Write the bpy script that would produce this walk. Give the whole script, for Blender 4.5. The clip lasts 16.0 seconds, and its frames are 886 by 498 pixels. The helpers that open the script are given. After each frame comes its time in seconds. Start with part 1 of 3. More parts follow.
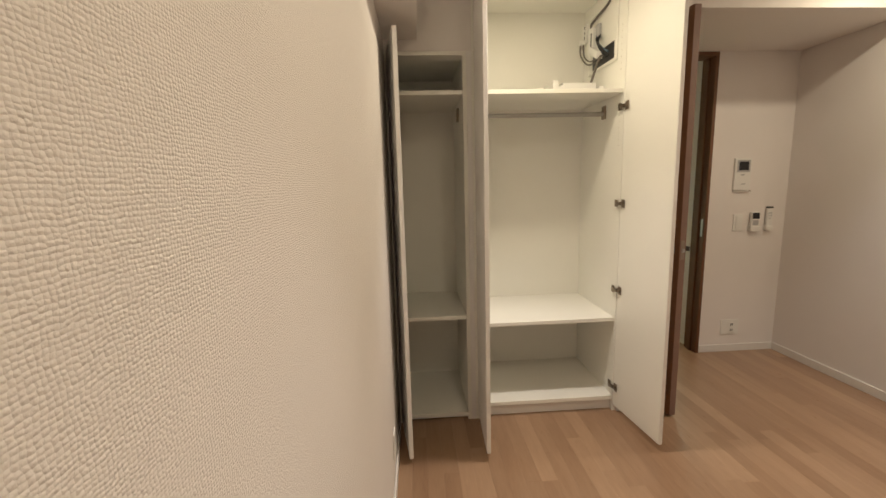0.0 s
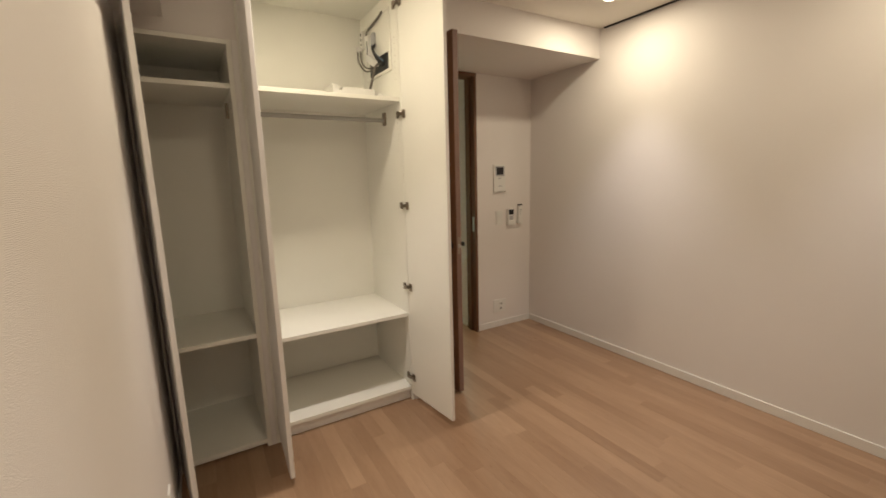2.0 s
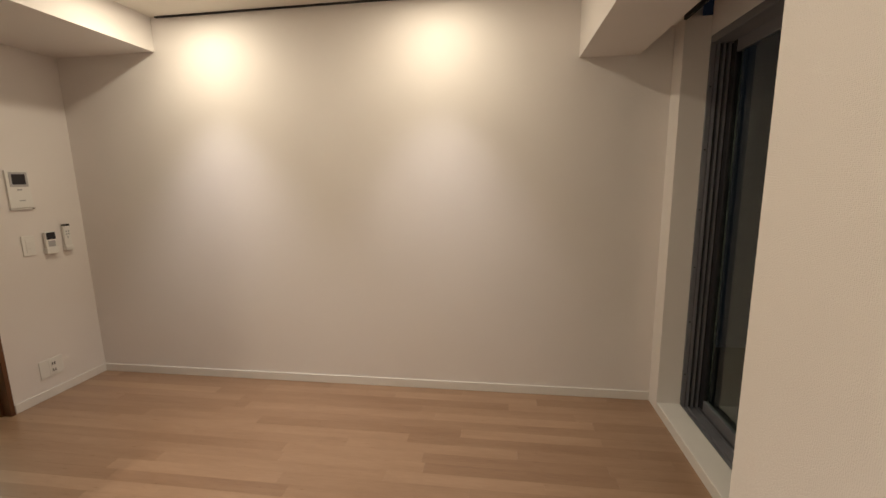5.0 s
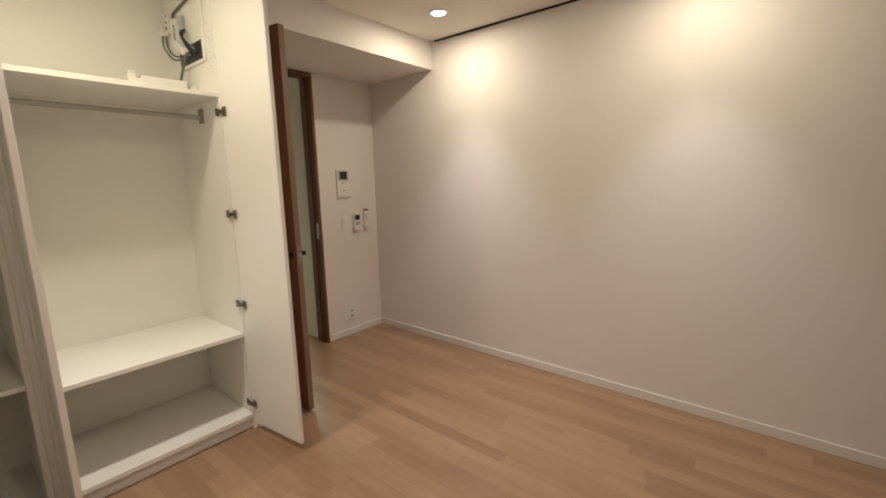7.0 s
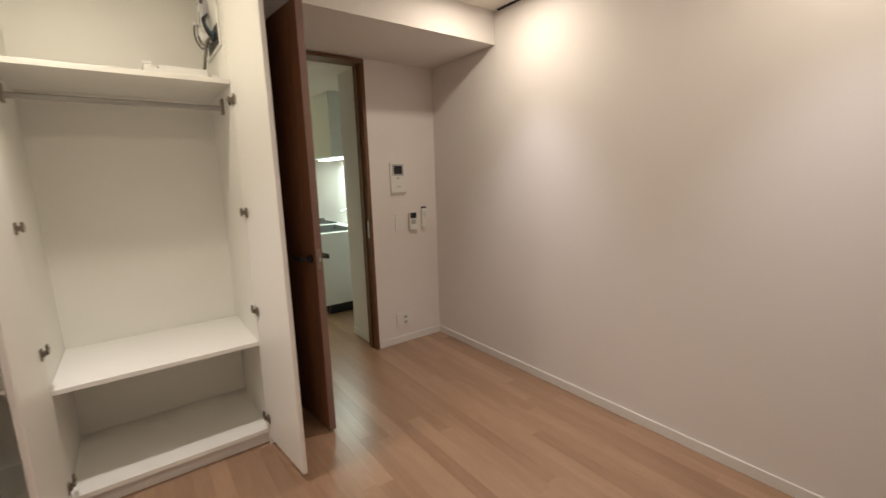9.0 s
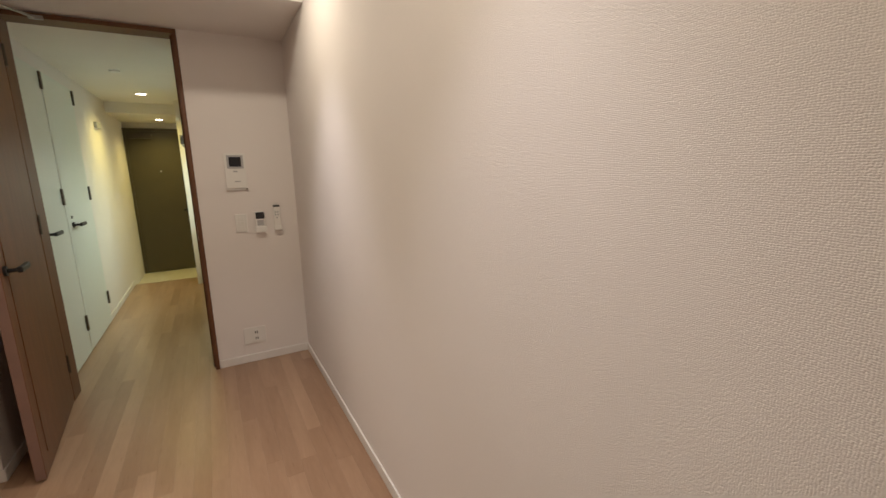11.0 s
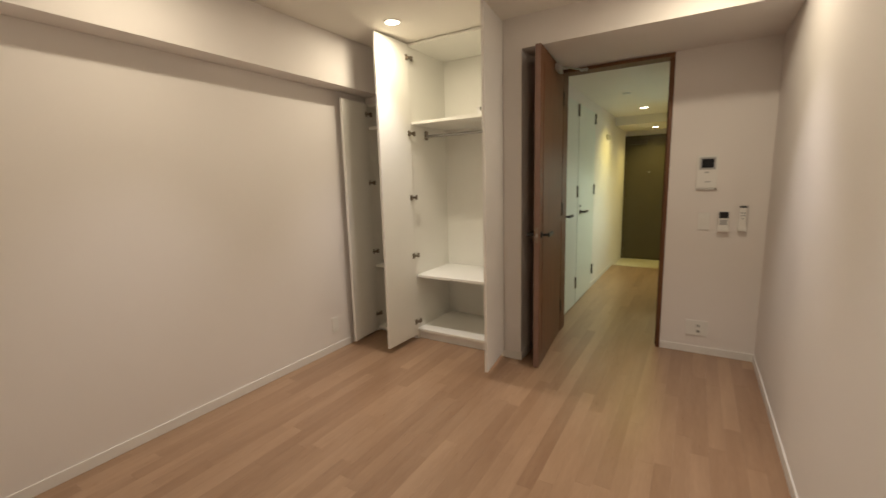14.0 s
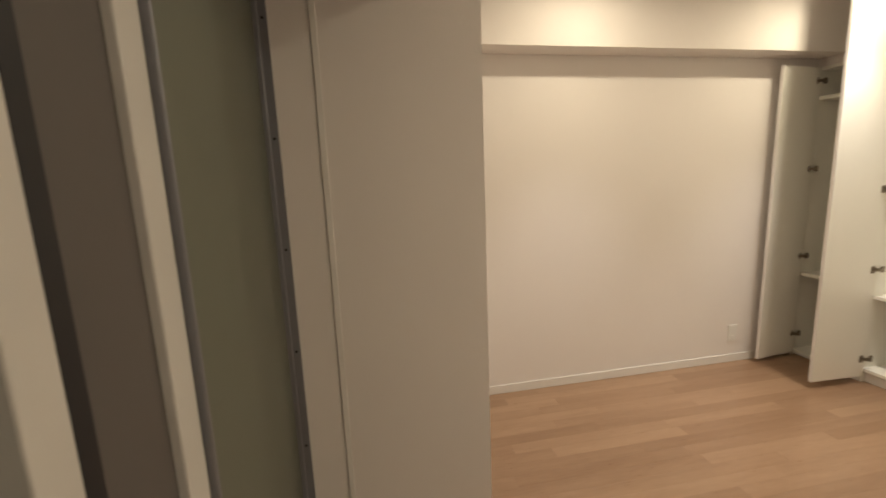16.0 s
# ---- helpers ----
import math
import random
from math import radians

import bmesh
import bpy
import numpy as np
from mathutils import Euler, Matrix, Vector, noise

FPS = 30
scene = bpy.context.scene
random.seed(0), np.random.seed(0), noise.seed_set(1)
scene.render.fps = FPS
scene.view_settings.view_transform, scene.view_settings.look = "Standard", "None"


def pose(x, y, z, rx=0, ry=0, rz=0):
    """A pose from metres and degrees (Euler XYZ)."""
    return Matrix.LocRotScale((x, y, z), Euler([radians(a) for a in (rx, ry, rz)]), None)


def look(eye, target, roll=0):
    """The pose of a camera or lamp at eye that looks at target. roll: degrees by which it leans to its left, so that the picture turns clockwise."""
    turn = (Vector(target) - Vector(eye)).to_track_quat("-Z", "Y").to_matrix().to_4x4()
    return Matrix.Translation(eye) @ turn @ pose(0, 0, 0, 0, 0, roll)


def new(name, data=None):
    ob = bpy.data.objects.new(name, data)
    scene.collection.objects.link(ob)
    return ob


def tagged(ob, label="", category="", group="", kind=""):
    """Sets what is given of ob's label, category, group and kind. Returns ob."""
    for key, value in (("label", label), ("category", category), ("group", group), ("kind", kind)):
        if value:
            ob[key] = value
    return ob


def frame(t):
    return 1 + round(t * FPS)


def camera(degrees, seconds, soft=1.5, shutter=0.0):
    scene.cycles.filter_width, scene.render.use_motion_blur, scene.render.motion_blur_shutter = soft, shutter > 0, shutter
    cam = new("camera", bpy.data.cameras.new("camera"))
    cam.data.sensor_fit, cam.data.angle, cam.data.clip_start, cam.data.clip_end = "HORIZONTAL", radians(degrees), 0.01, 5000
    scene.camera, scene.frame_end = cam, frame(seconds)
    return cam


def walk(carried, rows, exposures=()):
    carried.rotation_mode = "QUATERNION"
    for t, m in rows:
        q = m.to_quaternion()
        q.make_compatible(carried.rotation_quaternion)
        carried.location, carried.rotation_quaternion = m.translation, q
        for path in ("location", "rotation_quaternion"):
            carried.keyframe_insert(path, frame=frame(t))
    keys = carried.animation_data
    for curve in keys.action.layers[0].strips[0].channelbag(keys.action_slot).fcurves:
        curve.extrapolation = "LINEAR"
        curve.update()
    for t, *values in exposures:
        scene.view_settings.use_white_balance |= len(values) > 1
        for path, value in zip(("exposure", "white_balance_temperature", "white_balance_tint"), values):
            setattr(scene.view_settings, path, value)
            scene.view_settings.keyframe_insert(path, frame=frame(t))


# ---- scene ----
cam = camera(93.5, 16.0, soft=1.5, shutter=0.25)
PATH = [
    (0, (0.093, -2.982, 1.372), (0.215, -1.010, 1.058), -1.5),
    (0.5, (0.097, -2.993, 1.368), (0.336, -1.032, 1.057), -1.6),
    (1, (0.117, -2.988, 1.394), (0.554, -1.064, 1.066), -1.7),
    (1.5, (0.133, -2.987, 1.397), (0.838, -1.145, 1.065), -1.6),
    (2, (0.149, -2.967, 1.389), (1.156, -1.271, 1.053), -1.5),
    (2.5, (0.176, -2.959, 1.388), (1.463, -1.466, 1.050), -1.4),
    (3, (0.216, -2.959, 1.374), (1.740, -1.708, 1.041), -1.5),
    (3.5, (0.238, -2.966, 1.387), (1.959, -2.004, 1.051), -1.2),
    (3.7, (0.243, -2.970, 1.390), (2.027, -2.129, 1.056), -1.0),
    (4.9, (0.285, -2.978, 1.405), (2.237, -2.704, 1.068), -0.9),
    (5.8, (0.225, -2.950, 1.367), (2.118, -2.390, 1.048), -1.2),
    (6, (0.247, -2.965, 1.388), (2.094, -2.274, 1.058), -1.2),
    (6.5, (0.237, -2.971, 1.395), (1.942, -1.980, 1.062), -1.2),
    (7, (0.221, -2.984, 1.397), (1.746, -1.734, 1.061), -1.3),
    (7.5, (0.193, -3.004, 1.395), (1.551, -1.575, 1.059), -1.5),
    (8, (0.212, -3.010, 1.394), (1.447, -1.473, 1.059), -1.7),
    (8.5, (0.381, -2.955, 1.393), (1.565, -1.380, 1.053), -1.7),
    (9, (0.789, -2.919, 1.378), (1.957, -1.333, 1.034), -1.7),
    (9.5, (1.252, -2.903, 1.352), (2.445, -1.334, 1.009), -1.8),
    (9.7, (1.441, -2.935, 1.389), (2.643, -1.380, 1.016), -1.5),
    (11.8, (2.546, -3.375, 1.338), (3.019, -1.461, 1.002), -1.8),
    (12, (2.553, -3.428, 1.341), (2.863, -1.479, 1.013), -1.9),
    (12.5, (2.490, -3.501, 1.347), (2.443, -1.528, 1.026), -1.8),
    (13, (2.481, -3.533, 1.349), (2.101, -1.595, 1.028), -1.6),
    (13.5, (2.441, -3.572, 1.354), (1.759, -1.720, 1.034), -1.5),
    (14, (2.452, -3.605, 1.359), (1.424, -1.919, 1.040), -1.6),
    (14.5, (2.357, -3.656, 1.345), (1.033, -2.191, 1.030), -1.4),
    (15, (2.346, -3.704, 1.377), (0.736, -2.565, 1.042), -1.6),
    (15.5, (2.374, -3.747, 1.385), (0.550, -2.998, 1.048), -1.9),
    (16, (2.381, -3.816, 1.400), (0.443, -3.449, 1.067), -2.3),
]
walk(cam, [(t, look(eye, target, roll)) for t, eye, target, roll in PATH], [(0, 0.1, 6560, 13), (3, 0.0, 6450, 13), (6, 0.08, 6350, 14), (7.5, 0.0, 6330, 14), (9.2, -0.02, 6050, 17), (12, 0.03, 6280, 16), (13.5, -0.10, 6400, 14), (15, 0.13, 6560, 12), (16, 0.27, 6600, 11)])

# ---- light ----
world = bpy.data.worlds.new("night")
world.use_nodes = True
world.node_tree.nodes["Background"].inputs[0].default_value = (0.05, 0.06, 0.09, 1)
world.node_tree.nodes["Background"].inputs[1].default_value = 0.05
scene.world = world


def spot(x, y, z, energy, color, size=142, blend=1.0, radius=0.04):
    data = bpy.data.lights.new("downlight_lamp", "SPOT")
    data.energy, data.color, data.spot_size, data.spot_blend = energy, color, radians(size), blend
    data.shadow_soft_size = radius
    ob = new("downlight_lamp", data)
    ob.location = (x, y, z)
    return ob


HALL = (1.0, 0.83, 0.22)
ROOM_LIGHTS = [(2.465, -1.15), (0.6, -1.15), (2.465, -2.6), (0.6, -2.6)]
# each room fitting: a wide yellow spill and a whiter soft beam downwards
SPILL, BEAM = (1.0, 0.875, 0.63), (1.0, 0.93, 0.89)
for lx, ly in ROOM_LIGHTS:
    power = 1.0 if ly > -2 else 0.82
    glow = bpy.data.lights.new("downlight_spill", "AREA")
    glow.shape, glow.size, glow.energy, glow.color = "DISK", 0.09, 7.3 * power, SPILL
    new("downlight_spill", glow).location = (lx, ly, 2.434)
    spot(lx, ly, 2.425, 50 * power, BEAM, 72)
spot(1.81, 2.45, 2.2, 40, HALL)
spot(1.85, 3.75, 2.08, 24, HALL)
strip = bpy.data.lights.new("kitchen_strip_lamp", "AREA")
strip.shape, strip.size, strip.size_y, strip.energy, strip.color = "RECTANGLE", 0.08, 0.75, 9, (0.80, 1.0, 0.80)
strip_ob = new("kitchen_strip_lamp", strip)
strip_ob.location = (2.6, 1.5, 1.575)
hoodlamp = bpy.data.lights.new("hood_lamp", "AREA")
hoodlamp.size, hoodlamp.energy, hoodlamp.color = 0.12, 3, (0.85, 1.0, 0.82)
new("hood_lamp", hoodlamp).location = (2.35, 2.3, 1.652)


# ---- materials ----
def nodes_of(name):
    m = bpy.data.materials.new(name)
    m.use_nodes = True
    nt = m.node_tree
    return m, nt, nt.nodes, nt.links, nt.nodes["Principled BSDF"]


def math_node(nt, op, a, b=None, c=None):
    n = nt.nodes.new("ShaderNodeMath")
    n.operation = op
    for i, v in enumerate((a, b, c)):
        if v is None:
            continue
        if isinstance(v, (int, float)):
            n.inputs[i].default_value = v
        else:
            nt.links.new(v, n.inputs[i])
    return n.outputs[0]


def ramp_between(nt, fac, a, b):
    n = nt.nodes.new("ShaderNodeMix")
    n.data_type = "RGBA"
    nt.links.new(fac, n.inputs[0])
    n.inputs[6].default_value, n.inputs[7].default_value = (*a, 1), (*b, 1)
    return n.outputs[2]


def noise_tex(nt, vec, scale, detail=3, rough=0.55):
    n = nt.nodes.new("ShaderNodeTexNoise")
    n.inputs["Scale"].default_value, n.inputs["Detail"].default_value = scale, detail
    n.inputs["Roughness"].default_value = rough
    nt.links.new(vec, n.inputs["Vector"])
    return n.outputs[0]


def bump(nt, height, dist, strength=1.0, normal=None):
    n = nt.nodes.new("ShaderNodeBump")
    n.inputs["Distance"].default_value, n.inputs["Strength"].default_value = dist, strength
    nt.links.new(height, n.inputs["Height"])
    if normal is not None:
        nt.links.new(normal, n.inputs["Normal"])
    return n.outputs[0]


def plain(name, color, rough=0.5, metal=0.0, var=0.06, scale=9.0, grain=240.0, depth=0.0002, coat=0.0):
    m, nt, nd, lk, p = nodes_of(name)
    pos = nd.new("ShaderNodeNewGeometry").outputs["Position"]
    big = noise_tex(nt, pos, scale, 4)
    dark = tuple(c * (1 - 2 * var) for c in color)
    lk.new(ramp_between(nt, big, dark, tuple(min(1, c * (1 + var)) for c in color)), p.inputs["Base Color"])
    fine = noise_tex(nt, pos, grain, 2)
    r = math_node(nt, "MULTIPLY_ADD", big, 0.16, rough - 0.08)
    lk.new(r, p.inputs["Roughness"])
    p.inputs["Metallic"].default_value = metal
    p.inputs["Coat Weight"].default_value = coat
    if depth:
        lk.new(bump(nt, fine, depth, 0.6), p.inputs["Normal"])
    return m


PITCH_U, PITCH_V = 0.0031, 0.0026


def wallpaper(name, color, depth=0.00068):
    """Woven cloth paper: uneven threads up and across, about 3 mm apart."""
    m, nt, nd, lk, p = nodes_of(name)
    pos = nd.new("ShaderNodeNewGeometry").outputs["Position"]
    sep = nd.new("ShaderNodeSeparateXYZ")
    # threads wander by about one pitch over a few centimetres
    drift = nd.new("ShaderNodeTexNoise")
    drift.inputs["Scale"].default_value, drift.inputs["Detail"].default_value = 55, 3
    lk.new(pos, drift.inputs["Vector"])
    mixv = nd.new("ShaderNodeVectorMath")
    mixv.operation = "MULTIPLY_ADD"
    lk.new(drift.outputs["Color"], mixv.inputs[0])
    mixv.inputs[1].default_value = (0.0044, 0.0044, 0.0040)
    lk.new(pos, mixv.inputs[2])
    lk.new(mixv.outputs[0], sep.inputs[0])
    along = math_node(nt, "ADD", sep.outputs[0], sep.outputs[1])
    grid = nd.new("ShaderNodeCombineXYZ")
    lk.new(math_node(nt, "MULTIPLY", along, 1 / PITCH_U), grid.inputs[0])
    lk.new(math_node(nt, "MULTIPLY", sep.outputs[2], 1 / PITCH_V), grid.inputs[1])
    knots = nd.new("ShaderNodeTexVoronoi")
    knots.voronoi_dimensions, knots.feature = "2D", "F1"
    knots.inputs["Scale"].default_value, knots.inputs["Randomness"].default_value = 1.0, 0.34
    lk.new(grid.outputs[0], knots.inputs["Vector"])
    h = math_node(nt, "MULTIPLY", math_node(nt, "POWER", knots.outputs["Distance"], 1.6), -1.3)
    h = math_node(nt, "ADD", h, math_node(nt, "MULTIPLY", noise_tex(nt, pos, 380, 2), 0.9))
    lk.new(bump(nt, h, depth, 1.0), p.inputs["Normal"])
    big = noise_tex(nt, pos, 1.3, 4)
    lk.new(ramp_between(nt, big, tuple(c * 0.94 for c in color), color), p.inputs["Base Color"])
    p.inputs["Roughness"].default_value = 0.88
    p.inputs["Specular IOR Level"].default_value = 0.25
    return m


def wood(name, light, dark, rough, stretch, axis_z=False, coat=0.0, rnd=0.5, grain=0.35):
    """Straight-grained wood; the grain runs along y, or along z for upright boards."""
    m, nt, nd, lk, p = nodes_of(name)
    pos = nd.new("ShaderNodeNewGeometry").outputs["Position"]
    rand = nd.new("ShaderNodeObjectInfo").outputs["Random"]
    offs = nd.new("ShaderNodeVectorMath")
    offs.operation = "ADD"
    comb = nd.new("ShaderNodeCombineXYZ")
    lk.new(math_node(nt, "MULTIPLY", rand, 37.0), comb.inputs[0])
    lk.new(math_node(nt, "MULTIPLY", rand, 91.0), comb.inputs[1])
    lk.new(comb.outputs[0], offs.inputs[1])
    lk.new(pos, offs.inputs[0])
    mp = nd.new("ShaderNodeMapping")
    mp.inputs["Scale"].default_value = (stretch, stretch, 1) if axis_z else (stretch, 1, stretch)
    lk.new(offs.outputs[0], mp.inputs["Vector"])
    g1 = noise_tex(nt, mp.outputs[0], 2.2, 5, 0.6)
    g2 = noise_tex(nt, mp.outputs[0], 14.0, 3, 0.6)
    f = math_node(nt, "ADD", math_node(nt, "MULTIPLY", g1, 0.65), math_node(nt, "MULTIPLY", g2, 0.35))
    f = math_node(nt, "MULTIPLY_ADD", math_node(nt, "SUBTRACT", f, 0.5), 1.5, 0.5)
    f = math_node(nt, "ADD", f, math_node(nt, "MULTIPLY", math_node(nt, "SUBTRACT", rand, 0.5), rnd))
    cl = nd.new("ShaderNodeClamp")
    lk.new(f, cl.inputs[0])
    lk.new(ramp_between(nt, cl.outputs[0], dark, light), p.inputs["Base Color"])
    lk.new(math_node(nt, "MULTIPLY_ADD", g2, 0.18, rough - 0.09), p.inputs["Roughness"])
    p.inputs["Coat Weight"].default_value = coat
    p.inputs["Coat Roughness"].default_value = 0.3
    lk.new(bump(nt, g2, 0.0004, grain), p.inputs["Normal"])
    return m


def glowing(name, color, strength):
    m, nt, nd, lk, p = nodes_of(name)
    p.inputs["Base Color"].default_value = (0.8, 0.8, 0.8, 1)
    p.inputs["Emission Color"].default_value = (*color, 1)
    p.inputs["Emission Strength"].default_value = strength
    return m


PAPER = wallpaper("woven_wallpaper", (0.85, 0.81, 0.785))
CEIL = plain("ceiling_paper", (0.85, 0.81, 0.74), 0.9, var=0.03, scale=2, grain=300, depth=0.0008)
WHITE_TRIM = plain("white_trim_paint", (0.80, 0.78, 0.75), 0.45, var=0.03)
LAMINATE = plain("white_laminate", (0.89, 0.88, 0.82), 0.42, var=0.02, scale=3, grain=500, depth=0.0001)
LAMINATE_OUT = plain("white_wood_laminate", (0.87, 0.85, 0.83), 0.48, var=0.04, scale=3, grain=160, depth=0.0003)
PLASTIC = plain("white_plastic", (0.82, 0.81, 0.78), 0.38, var=0.02)
GREY_PLASTIC = plain("grey_plastic", (0.45, 0.45, 0.46), 0.4, var=0.03)
BLACK = plain("black_plastic", (0.012, 0.012, 0.014), 0.4, var=0.1)
LCD = plain("dark_display_glass", (0.03, 0.03, 0.035), 0.12, var=0.05, depth=0)
STEEL = plain("brushed_steel", (0.52, 0.51, 0.49), 0.33, 1.0, var=0.05, depth=0.0001)
NICKEL = plain("nickel_plated_steel", (0.33, 0.28, 0.23), 0.3, 1.0, var=0.08)
ALU = plain("anodised_aluminium", (0.25, 0.255, 0.285), 0.42, 0.5, var=0.05)
RAIL = plain("satin_grey_rail", (0.42, 0.41, 0.39), 0.4, 0.6)
HINGE_DARK = plain("dark_bronze_hinge", (0.10, 0.085, 0.065), 0.4, 0.6)
CABLE = plain("grey_cable_sheath", (0.16, 0.14, 0.12), 0.5, var=0.08)
CABLE_BLUE = plain("blue_cable_sheath", (0.12, 0.19, 0.25), 0.45, var=0.08)
FLOOR_WOOD = wood("oak_floor_boards", (0.42, 0.275, 0.175), (0.26, 0.152, 0.09), 0.31, 9, coat=0.3, rnd=0.6, grain=0.06)
DOOR_WOOD = wood("brown_door_veneer", (0.20, 0.085, 0.034), (0.088, 0.034, 0.014), 0.5, 12, axis_z=True, coat=0.0, rnd=0.1)
EDGE_BAND = plain("pinkish_edge_band", (0.24, 0.145, 0.115), 0.5, var=0.08, scale=12)
ENTRY_DARK = plain("dark_olive_steel_paint", (0.085, 0.07, 0.04), 0.45, var=0.05)
HALL_DOOR = plain("white_door_sheet", (0.74, 0.77, 0.73), 0.4, var=0.02, depth=0)
TILE = plain("pale_entry_tile", (0.62, 0.58, 0.47), 0.5, var=0.08, scale=20)
COUNTER = plain("white_solid_surface", (0.80, 0.82, 0.80), 0.32, var=0.02, depth=0)
HOOD_STEEL = plain("grey_hood_enamel", (0.30, 0.30, 0.29), 0.3, 0.6, var=0.04)
# white resin, its base greyed for the shade on the stiles
SASH_WHITE = plain("white_sash_resin", (0.62, 0.61, 0.59), 0.4, var=0.03)
GASKET = plain("black_rubber_gasket", (0.012, 0.012, 0.016), 0.6)
# near black, so the night's darkness lies in the balcony's colour
OUTSIDE = plain("night_dark_balcony", (0.05, 0.05, 0.055), 0.8, var=0.15)
LAMP_GLOW = glowing("warm_lamp_glow", (1.0, 0.86, 0.62), 14)
KITCHEN_GLOW = glowing("cool_strip_glow", (0.8, 1.0, 0.9), 5)

FROSTED = plain("frosted_green_glass", (0.135, 0.145, 0.115), 0.42, var=0.08, scale=4, grain=420, depth=0.0006)
SCREEN = plain("grey_screen_mesh", (0.12, 0.11, 0.105), 0.7, var=0.10, scale=5, grain=900, depth=0.0008)
GLASS, gnt, gnd, glk, gp = nodes_of("window_glass")
gp.inputs["Base Color"].default_value = (0.74, 0.88, 0.78, 1)
gp.inputs["Roughness"].default_value = 0.03
gp.inputs["Transmission Weight"].default_value = 1.0
gp.inputs["IOR"].default_value = 1.5

# ---- builders ----
BASE = {}


def box(bm, x0, x1, y0, y1, z0, z1, bev=0.0):
    vs = [bm.verts.new(c) for c in ((x0, y0, z0), (x1, y0, z0), (x1, y1, z0), (x0, y1, z0),
                                    (x0, y0, z1), (x1, y0, z1), (x1, y1, z1), (x0, y1, z1))]
    fs = [bm.faces.new([vs[i] for i in f]) for f in ((3, 2, 1, 0), (4, 5, 6, 7), (0, 1, 5, 4), (1, 2, 6, 5), (2, 3, 7, 6), (3, 0, 4, 7))]
    if bev:
        es = list({e for f in fs for e in f.edges})
        bmesh.ops.bevel(bm, geom=es, offset=bev, segments=2, affect="EDGES", profile=0.5)
    return bm


def B(x0, x1, y0, y1, z0, z1, bev=0.0):
    return box(bmesh.new(), min(x0, x1), max(x0, x1), min(y0, y1), max(y0, y1), min(z0, z1), max(z0, z1), bev)


def boxes(*rows):
    bm = bmesh.new()
    for r in rows:
        box(bm, *r)
    return bm


def cyl(bm, c, r, depth, axis="Z", seg=24, r2=None):
    turn = {"Z": Matrix(), "X": Matrix.Rotation(radians(90), 4, "Y"), "Y": Matrix.Rotation(radians(-90), 4, "X")}[axis]
    bmesh.ops.create_cone(bm, cap_ends=True, segments=seg, radius1=r, radius2=r if r2 is None else r2, depth=depth,
                          matrix=Matrix.Translation(c) @ turn)
    return bm


def C(c, r, depth, axis="Z", seg=24, r2=None):
    return cyl(bmesh.new(), c, r, depth, axis, seg, r2)


def tube(points, radius, steps=10, seg=8):
    """A round cable through the given places, smoothed."""
    pts = [Vector(p) for p in points]
    path = []
    for i in range(len(pts) - 1):
        p0, p1, p2, p3 = pts[max(i - 1, 0)], pts[i], pts[i + 1], pts[min(i + 2, len(pts) - 1)]
        for k in range(steps):
            t = k / steps
            path.append(0.5 * ((2 * p1) + (p2 - p0) * t + (2 * p0 - 5 * p1 + 4 * p2 - p3) * t * t + (3 * p1 - p0 - 3 * p2 + p3) * t ** 3))
    path.append(pts[-1])
    bm, rings = bmesh.new(), []
    for i, p in enumerate(path):
        d = (path[min(i + 1, len(path) - 1)] - path[max(i - 1, 0)]).normalized()
        a = d.orthogonal().normalized() if i == 0 else (rings_a - d * rings_a.dot(d)).normalized()
        rings_a = a
        b = d.cross(a)
        rings.append([bm.verts.new(p + radius * (math.cos(2 * math.pi * k / seg) * a + math.sin(2 * math.pi * k / seg) * b)) for k in range(seg)])
    for r0, r1 in zip(rings, rings[1:]):
        for k in range(seg):
            bm.faces.new((r0[k], r0[(k + 1) % seg], r1[(k + 1) % seg], r1[k])).smooth = True
    bm.faces.new(rings[0][::-1]), bm.faces.new(rings[-1])
    return bm


def top_of(ob):
    while ob.parent:
        ob = ob.parent
    return ob


def part(name, bm, material, parent, label="", turn=None):
    """Links a bmesh, given in world places, as one mesh under a thing or a part."""
    if turn is not None:
        bmesh.ops.transform(bm, matrix=turn, verts=bm.verts)
    bmesh.ops.recalc_face_normals(bm, faces=bm.faces)
    bmesh.ops.translate(bm, vec=-Vector(BASE.get(top_of(parent).name, (0, 0, 0))), verts=bm.verts)
    me = bpy.data.meshes.new(name)
    bm.to_mesh(me)
    bm.free()
    me.materials.append(material)
    ob = new(name, me)
    ob.parent = parent
    if label:
        tagged(ob, label)
    return ob


def thing(name, base, label, category, group="", kind=""):
    ob = new(name)
    ob.location = base
    BASE[ob.name] = tuple(base)
    return tagged(ob, label, category, group, kind)


def solid(name, bm, material, label, category, kind="structure", group=""):
    """A single mesh at top level."""
    bmesh.ops.recalc_face_normals(bm, faces=bm.faces)
    me = bpy.data.meshes.new(name)
    bm.to_mesh(me)
    bm.free()
    me.materials.append(material)
    return tagged(new(name, me), label, category, group, kind)


# ---- structure ----
W, E, N = -0.045, 2.877, 0.0        # west, east and door walls
S_WIN = -4.035                      # plane of the window
CEIL_Z = 2.445
POST0, POST1, FRONT = 1.238, 1.374, -0.74
HALL_W, HALL_E, HALL_Z = 1.37, 2.27, 2.22

